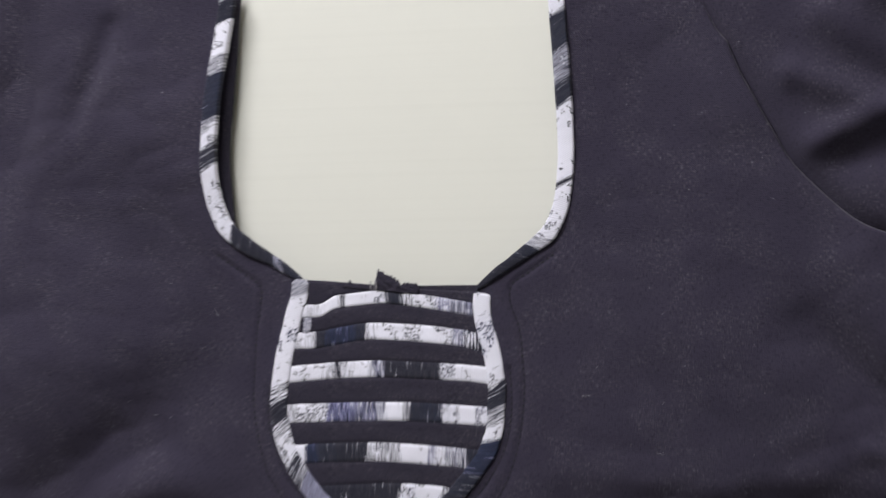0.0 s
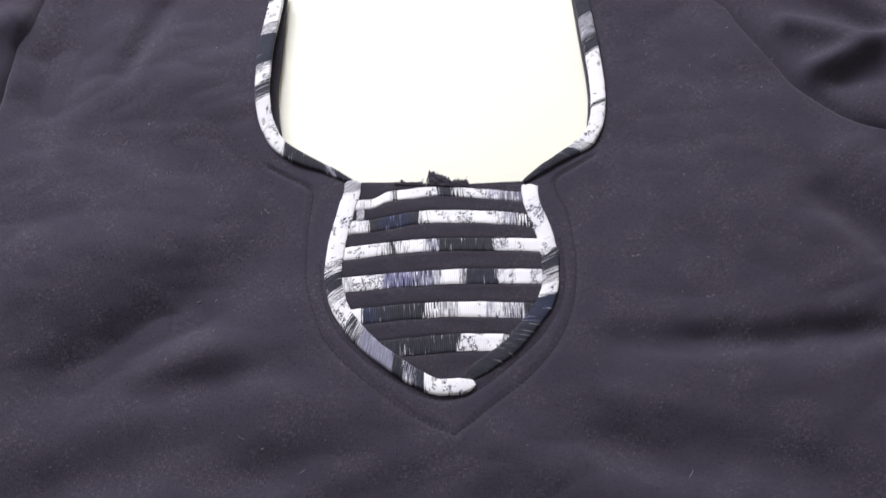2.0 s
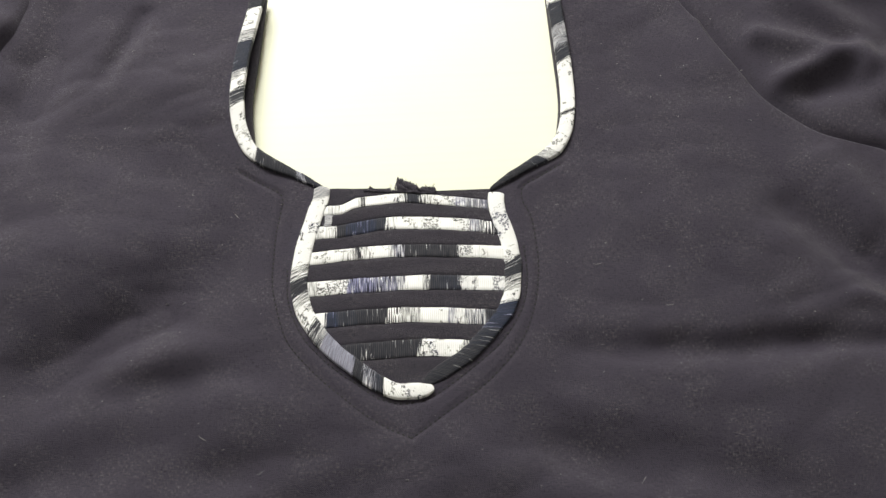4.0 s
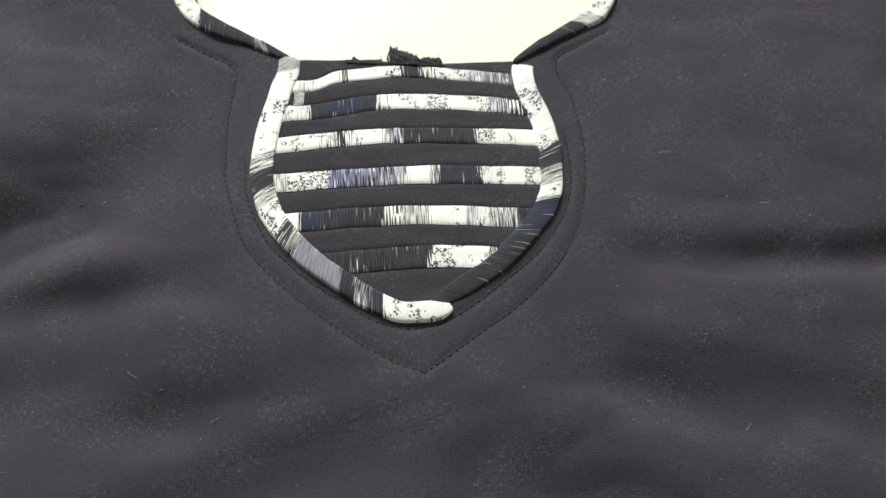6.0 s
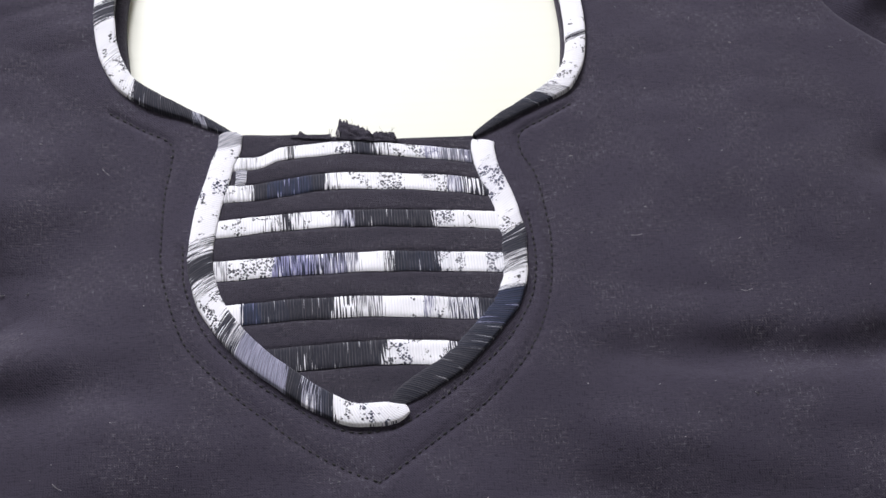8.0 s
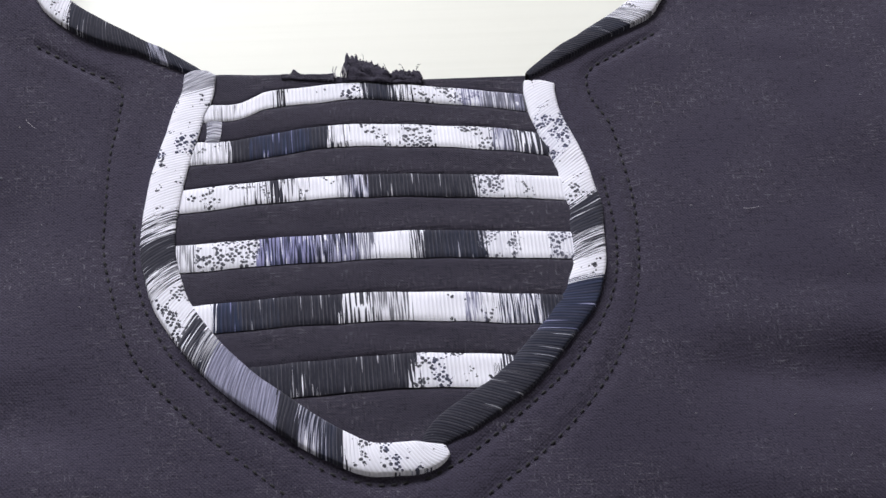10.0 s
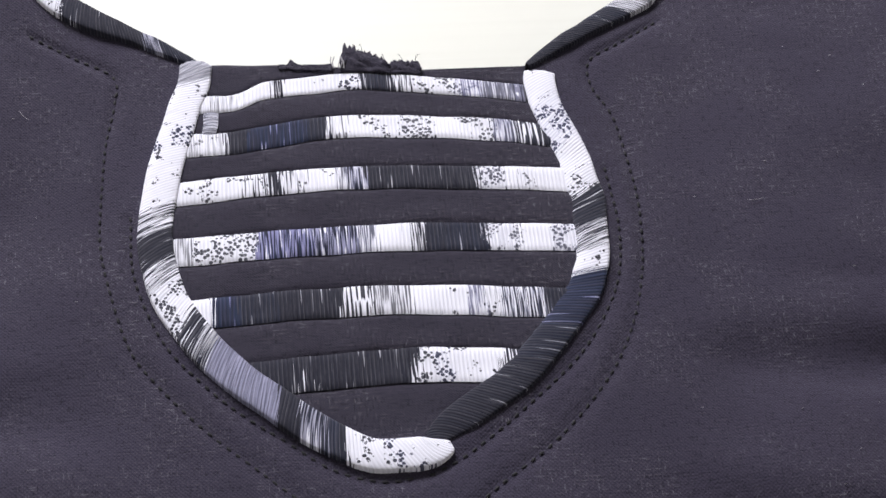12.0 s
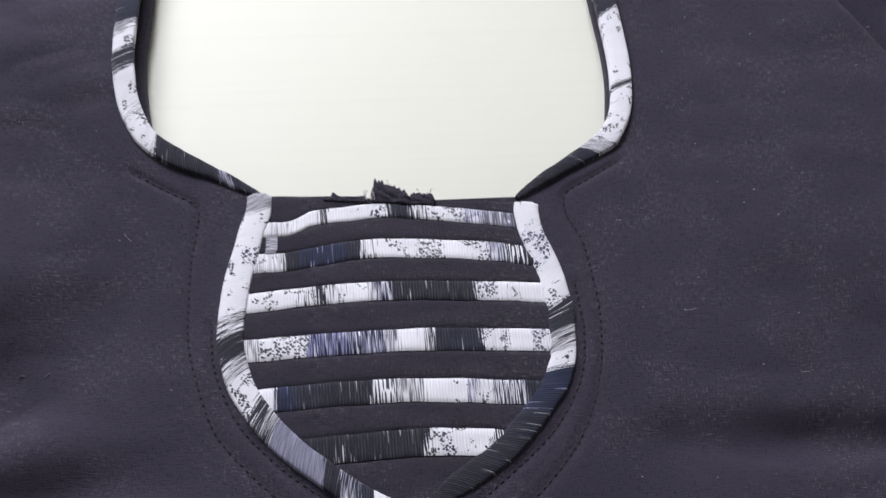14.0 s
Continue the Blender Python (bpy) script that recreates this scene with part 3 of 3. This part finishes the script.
PRINTS = [None, 
    printed("print_strip_a", [(-49.4, 0.8, 0.1, 0.1, 0.2), (-44.5, 0.85, 0.1, 0.1, 0.45), (-37.6, 0.95, 0.1, 0, 0.05), (-29.8, 0.03, 0, 0, 0), (-27, 0.96, 0.25, 0, 0), (-15.7, 0.95, 0.62, 0.4, 0.05), (-5.3, 0.04, 0.1, 0.3, 0.25), (3.4, 0.3, 0.2, 0.1, 1), (8.6, 0.93, 0.55, 0.1, 0.05), (17.2, 0.92, 0.62, 0.2, 0), (21.7, 0.65, 0.5, 0.7, 0.3), (28.5, 0.5, 0.1, 0.5, 0.35), (37.3, 0.25, 0.1, 0.6, 0.2), (41.4, 0.08, 0.1, 0.3, 0.1)], 0.0, 11.0),
    printed("print_strip_b", [(-56, 0.8, 0.1, 0.1, 0.35), (-43.5, 0.02, 0, 0.1, 0), (-40.4, 0.03, 0.25, 0.1, 0), (-36.9, 0.05, 0.05, 0.9, 0.3), (-21.1, 0.03, 0, 0.3, 0.05), (-15.4, 0.9, 0.1, 0, 0.6), (-10.4, 0.96, 0.1, 0, 0), (-7.3, 0.95, 0.35, 0, 0), (-2.3, 0.93, 0.62, 0.2, 0), (1.7, 0.95, 0.25, 0, 0), (4.9, 0.92, 0.68, 0.3, 0), (13.9, 0.96, 0.1, 0, 0), (20.2, 0.95, 0.42, 0, 0), (24.7, 0.9, 0.7, 0.2, 0), (30.5, 0.45, 0.1, 0.6, 0.4), (36, 0.06, 0.1, 0.4, 0.75), (44.1, 0.02, 0, 0.2, 0.1)], 0.0, 12.0),
    printed("print_strip_c", [(-59.8, 0.95, 0.3, 0, 0), (-49.3, 0.94, 0.52, 0, 0), (-39.7, 0.9, 0.4, 0, 0.6), (-32.5, 0.03, 0, 0.1, 0), (-29.2, 0.9, 0.2, 0.1, 0.6), (-22.1, 0.96, 0.1, 0, 0.15), (-14.2, 0.6, 0.1, 0.4, 0.4), (-11.6, 0.32, 0.1, 0.6, 0.6), (-6.5, 0.03, 0.05, 0.1, 0.16), (12.2, 0.03, 0.1, 0.1, 0.22), (19.6, 0.05, 0.2, 0.1, 0.3), (23.7, 0.88, 0.68, 0.4, 0), (31.7, 0.95, 0.15, 0, 0), (35.6, 0.9, 0.5, 0.1, 0), (39.1, 0.96, 0.08, 0, 0)], 0.0, 13.0),
    printed("print_strip_d", [(-60.9, 0.6, 0.2, 0.2, 0.35), (-52.9, 0.93, 0.6, 0.2, 0), (-48.1, 0.93, 0.68, 0.3, 0.05), (-36.6, 0.28, 0.05, 0.85, 0.45), (-21.4, 0.22, 0.05, 0.7, 0.6), (-9.9, 0.5, 0.1, 0.5, 0.4), (-5.4, 0.97, 0.05, 0, 0.05), (4.6, 0.1, 0.1, 0.3, 0.6), (7.4, 0.03, 0.05, 0.3, 0.14), (13.9, 0.03, 0.05, 0.4, 0.14), (24, 0.85, 0.72, 0.4, 0.1), (33.4, 0.96, 0.08, 0, 0), (41.7, 0.85, 0.7, 0.5, 0.1)], 0.0, 14.0),
    printed("print_strip_e", [(-60.3, 0.95, 0.1, 0, 0.1), (-48.2, 0.06, 0, 1, 0.12), (-41.9, 0.03, 0, 0.3, 0.14), (-31.8, 0.03, 0, 0.1, 0.14), (-15.3, 0.06, 0.1, 0.1, 0.95), (-7.3, 0.5, 0.75, 0.1, 0.4), (2.3, 0.96, 0.12, 0, 0), (12.1, 0.95, 0.32, 0, 0), (17.2, 0.6, 0.4, 0.6, 0.3), (21.4, 0.9, 0.45, 0.2, 0.2), (25.7, 0.45, 0.2, 0.5, 0.6), (37.1, 0.03, 0, 0.2, 0.1)], 0.0, 15.0),
    printed("print_strip_f", [(-37.6, 0.02, 0, 0.1, 0.05), (-28, 0.04, 0.1, 0.1, 0.45), (-24.7, 0.02, 0, 0.1, 0.1), (-16.1, 0.03, 0.1, 0.1, 0.14), (-1.2, 0.04, 0.1, 0.1, 0.4), (2.1, 0.93, 0.55, 0.2, 0.05), (6.7, 0.93, 0.66, 0.6, 0), (12, 0.95, 0.35, 0, 0), (17, 0.97, 0.12, 0, 0), (23.3, 0.06, 0.1, 0.3, 0.8), (29, 0.03, 0, 0.2, 0.1)], 0.0, 16.0),
]
backing_rows, backing_uvs = [], []
for k in range(41):
    y = 0.002 - 0.128 * k / 40
    a, b = limits(y)
    backing_rows.append([(a + (b - a) * t / 20, y, -0.0014) for t in range(21)])
    backing_uvs.append([(a + (b - a) * t / 20, y) for t in range(21)])
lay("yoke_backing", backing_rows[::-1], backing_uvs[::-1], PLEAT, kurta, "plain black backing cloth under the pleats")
for k in range(1, 7):
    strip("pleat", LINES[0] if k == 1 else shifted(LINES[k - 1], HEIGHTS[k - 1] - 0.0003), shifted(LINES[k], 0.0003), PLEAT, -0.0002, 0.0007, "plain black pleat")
    strip("printed_strip", LINES[k], shifted(LINES[k], HEIGHTS[k]), PRINTS[k], 0.0003, 0.0005, "raised ribbed strip with brushed white ikat print")
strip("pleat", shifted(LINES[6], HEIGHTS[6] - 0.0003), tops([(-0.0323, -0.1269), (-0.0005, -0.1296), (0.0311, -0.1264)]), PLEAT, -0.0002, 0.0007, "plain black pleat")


# A short printed fold that shows between the two upper strips.
fold_rows = []
for j in range(9):
    t = j / 8
    a, b, y = -0.0499 + 0.0012 * t, -0.0460 + 0.0016 * t, -0.0219 + 0.0084 * t
    fold_rows.append([(a + (b - a) * i / 8 + 0.0003 * math.sin(5 * t), y, 0.0010 + 0.0005 * math.sin(math.pi * i / 8) - 0.0006 * (2 * t - 1) ** 4) for i in range(9)])
lay("printed_fold", fold_rows, [[(p[1], p[0] + 0.048) for p in row] for row in fold_rows], printed("print_fold", [(-30, 0.42, 0.1, 0.4, 0.3), (-16, 0.30, 0.1, 0.4, 0.3)], 0.0, 21.0), kurta, "small dark printed fold")


# ---- frayed cloth at the top of the yoke ----
def frayed(name, x0, x1, rise, seed, lift=1.0):
    rows, uvs = [], []
    for j in range(13):
        t = j / 12
        row, uv = [], []
        for i in range(61):
            s = i / 60
            x = x0 + (x1 - x0) * s
            base = LINES[0](x) - 0.0025
            tall = rise(s) * (0.80 + 0.45 * noise.noise(Vector((x * 1400, seed, 0))) + 0.25 * noise.noise(Vector((x * 4200, seed, 3)))) + 0.0025
            y = base + tall * t + 0.0006 * noise.noise(Vector((x * 500, t * 3, seed)))
            z = 0.001 + 0.0013 * lift * math.sin(math.pi * min(1, t * 0.8 + 0.1)) * (0.6 + noise.noise(Vector((x * 260, t * 4, seed + 2))))
            row.append((x + 0.0009 * noise.noise(Vector((x * 300, t * 5, seed + 4))), y, max(z, 0.0004)))
            uv.append((x, y))
        rows.append(row)
        uvs.append(uv)
    return solid(lay(name, rows, uvs, PLEAT, kurta, "frayed black cloth edge with loose threads"), 0.0006, 0.0)


frayed("frayed_edge", -0.0100, 0.0040, lambda s: 0.0092 * min(1.0, s * 9) * (1 - 0.75 * s) * min(1.0, (1 - s) * 8) + 0.0008, 1.0)
frayed("frayed_edge", 0.0030, 0.0125, lambda s: 0.0030 * min(1.0, s * 3 + 0.3) * min(1.0, (1 - s) * 14), 2.0, 0.6)
frayed("frayed_edge", -0.0275, -0.0125, lambda s: -0.0012 + 0.0024 * math.exp(-(((s - 0.24) / 0.05) ** 2)) + 0.0010 * s, 3.0, 0.12)


def fibre(name, points, radius, material, label=""):
    data = bpy.data.curves.new(name, "CURVE")
    data.dimensions, data.bevel_depth, data.bevel_resolution = "3D", radius, 1
    spline = data.splines.new("POLY")
    spline.points.add(len(points) - 1)
    for p, q in zip(spline.points, points):
        p.co = (*q, 1)
    data.materials.append(material)
    made = new("spare", data)
    mesh = bpy.data.meshes.new_from_object(made.evaluated_get(bpy.context.evaluated_depsgraph_get()))
    bpy.data.objects.remove(made)
    ob = new(name, mesh)
    ob.parent = kurta
    return tagged(ob, label) if label else ob


rng = random.Random(4)
for k in range(7):
    x = -0.009 + 0.0215 * rng.random()
    y = LINES[0](x) + (0.004 + 0.003 * rng.random() if x < 0.0 else 0.001)
    way = rng.uniform(-0.9, 0.9)
    pts = [(x + way * 0.0024 * t + 0.0002 * math.sin(3 * t + k), y + 0.0022 * t, 0.003 + 0.001 * math.sin(3 * t)) for t in (0, 0.25, 0.5, 0.75, 1)]
    fibre("loose_thread", pts, 0.00006, THREAD)
for k in range(6):
    x = -0.0135 + 0.005 * rng.random()
    pts = [(x + 0.0004 * math.sin(4 * t + k), 0.0003 + 0.0045 * t, 0.0022) for t in (0, 0.3, 0.6, 1)]
    fibre("loose_thread", pts, 0.00014, FLUFF, "pale frayed thread")

# ---- lint on the cloth: many loose specks and short hairs ----
verts, faces = [], []
for k in range(170):
    x, y = rng.uniform(-0.22, 0.26), rng.uniform(-0.23, 0.12)
    if -0.07 < x < 0.065 and -0.14 < y or abs(x) < 0.10 and y > 0.0:
        continue
    long, wide, turn = (rng.uniform(0.0004, 0.0011) if rng.random() < 0.15 else rng.uniform(0.0002, 0.0005)), rng.uniform(0.00005, 0.0001), rng.uniform(-0.8, 0.8)
    z, n0 = rest(drape(x, y)) + 0.0003, len(verts)
    c, s = math.cos(turn), math.sin(turn)
    for dx, dy, dz in ((-long, -wide, 0), (long, -wide, 0), (long, wide, 0), (-long, wide, 0), (0, 0, 0.0004)):
        verts.append((x + dx * c - dy * s, y + dx * s + dy * c, z + dz))
    faces += [(n0, n0 + 1, n0 + 4), (n0 + 1, n0 + 2, n0 + 4), (n0 + 2, n0 + 3, n0 + 4), (n0 + 3, n0, n0 + 4)]
mesh = bpy.data.meshes.new("lint")
mesh.from_pydata(verts, [], faces)
mesh.materials.append(FLUFF)
tagged(new("lint", mesh), "pale lint specks scattered on the black cloth", "lint", kind="stuff")
for x, y, turn in ((0.1359, -0.0818, 0.1), (0.0990, -0.0536, 0.1), (-0.0982, -0.0108, -0.9), (-0.1108, -0.1534, -0.7), (0.1138, -0.1856, 1.0), (-0.0805, -0.1731, 0.6)):
    z = rest(drape(x, y)) + 0.0004
    pts = [(x + 0.0022 * t * math.cos(turn), y + 0.0022 * t * math.sin(turn) + 0.0004 * t * t, z + 0.0002) for t in (-1, -0.5, 0, 0.5, 1)]
    hair = fibre("lint_hair", pts, 0.00008, FLUFF)
    hair.parent = None
    tagged(hair, "short pale lint hair caught on black cotton", "lint", "lint hairs")

# ---- topstitching round the yoke ----
bm = bmesh.new()
bmesh.ops.create_icosphere(bm, subdivisions=1, radius=1.0)
bmesh.ops.scale(bm, vec=(0.00095, 0.00045, 0.0003), verts=bm.verts)
stitch_mesh = bpy.data.meshes.new("stitch")
bm.to_mesh(stitch_mesh)
bm.free()
stitch_mesh.materials.append(THREAD)


def sew(points, gap):
    line = curve([(*p, 0) for p in points], 12)
    far, goal = 0.0, 0.0
    for p, q in zip(line, line[1:]):
        step = (q - p).length
        while goal <= far + step:
            c = p.lerp(q, (goal - far) / step)
            d = q - p
            ob = new("stitch", stitch_mesh)
            ob.parent = kurta
            ob.matrix_basis = pose(c.x, c.y, rest(drape(c.x, c.y)) + 0.0003, 0, 0, math.degrees(math.atan2(d.y, d.x)) + rng.uniform(-8, 8))
            goal += gap * rng.uniform(0.92, 1.08)
        far += step


sew(OUTER, 0.0031)
sew(OUTER_BACK, 0.0031)
sew(INNER, 0.0031)
sew(INNER_BACK, 0.0031)
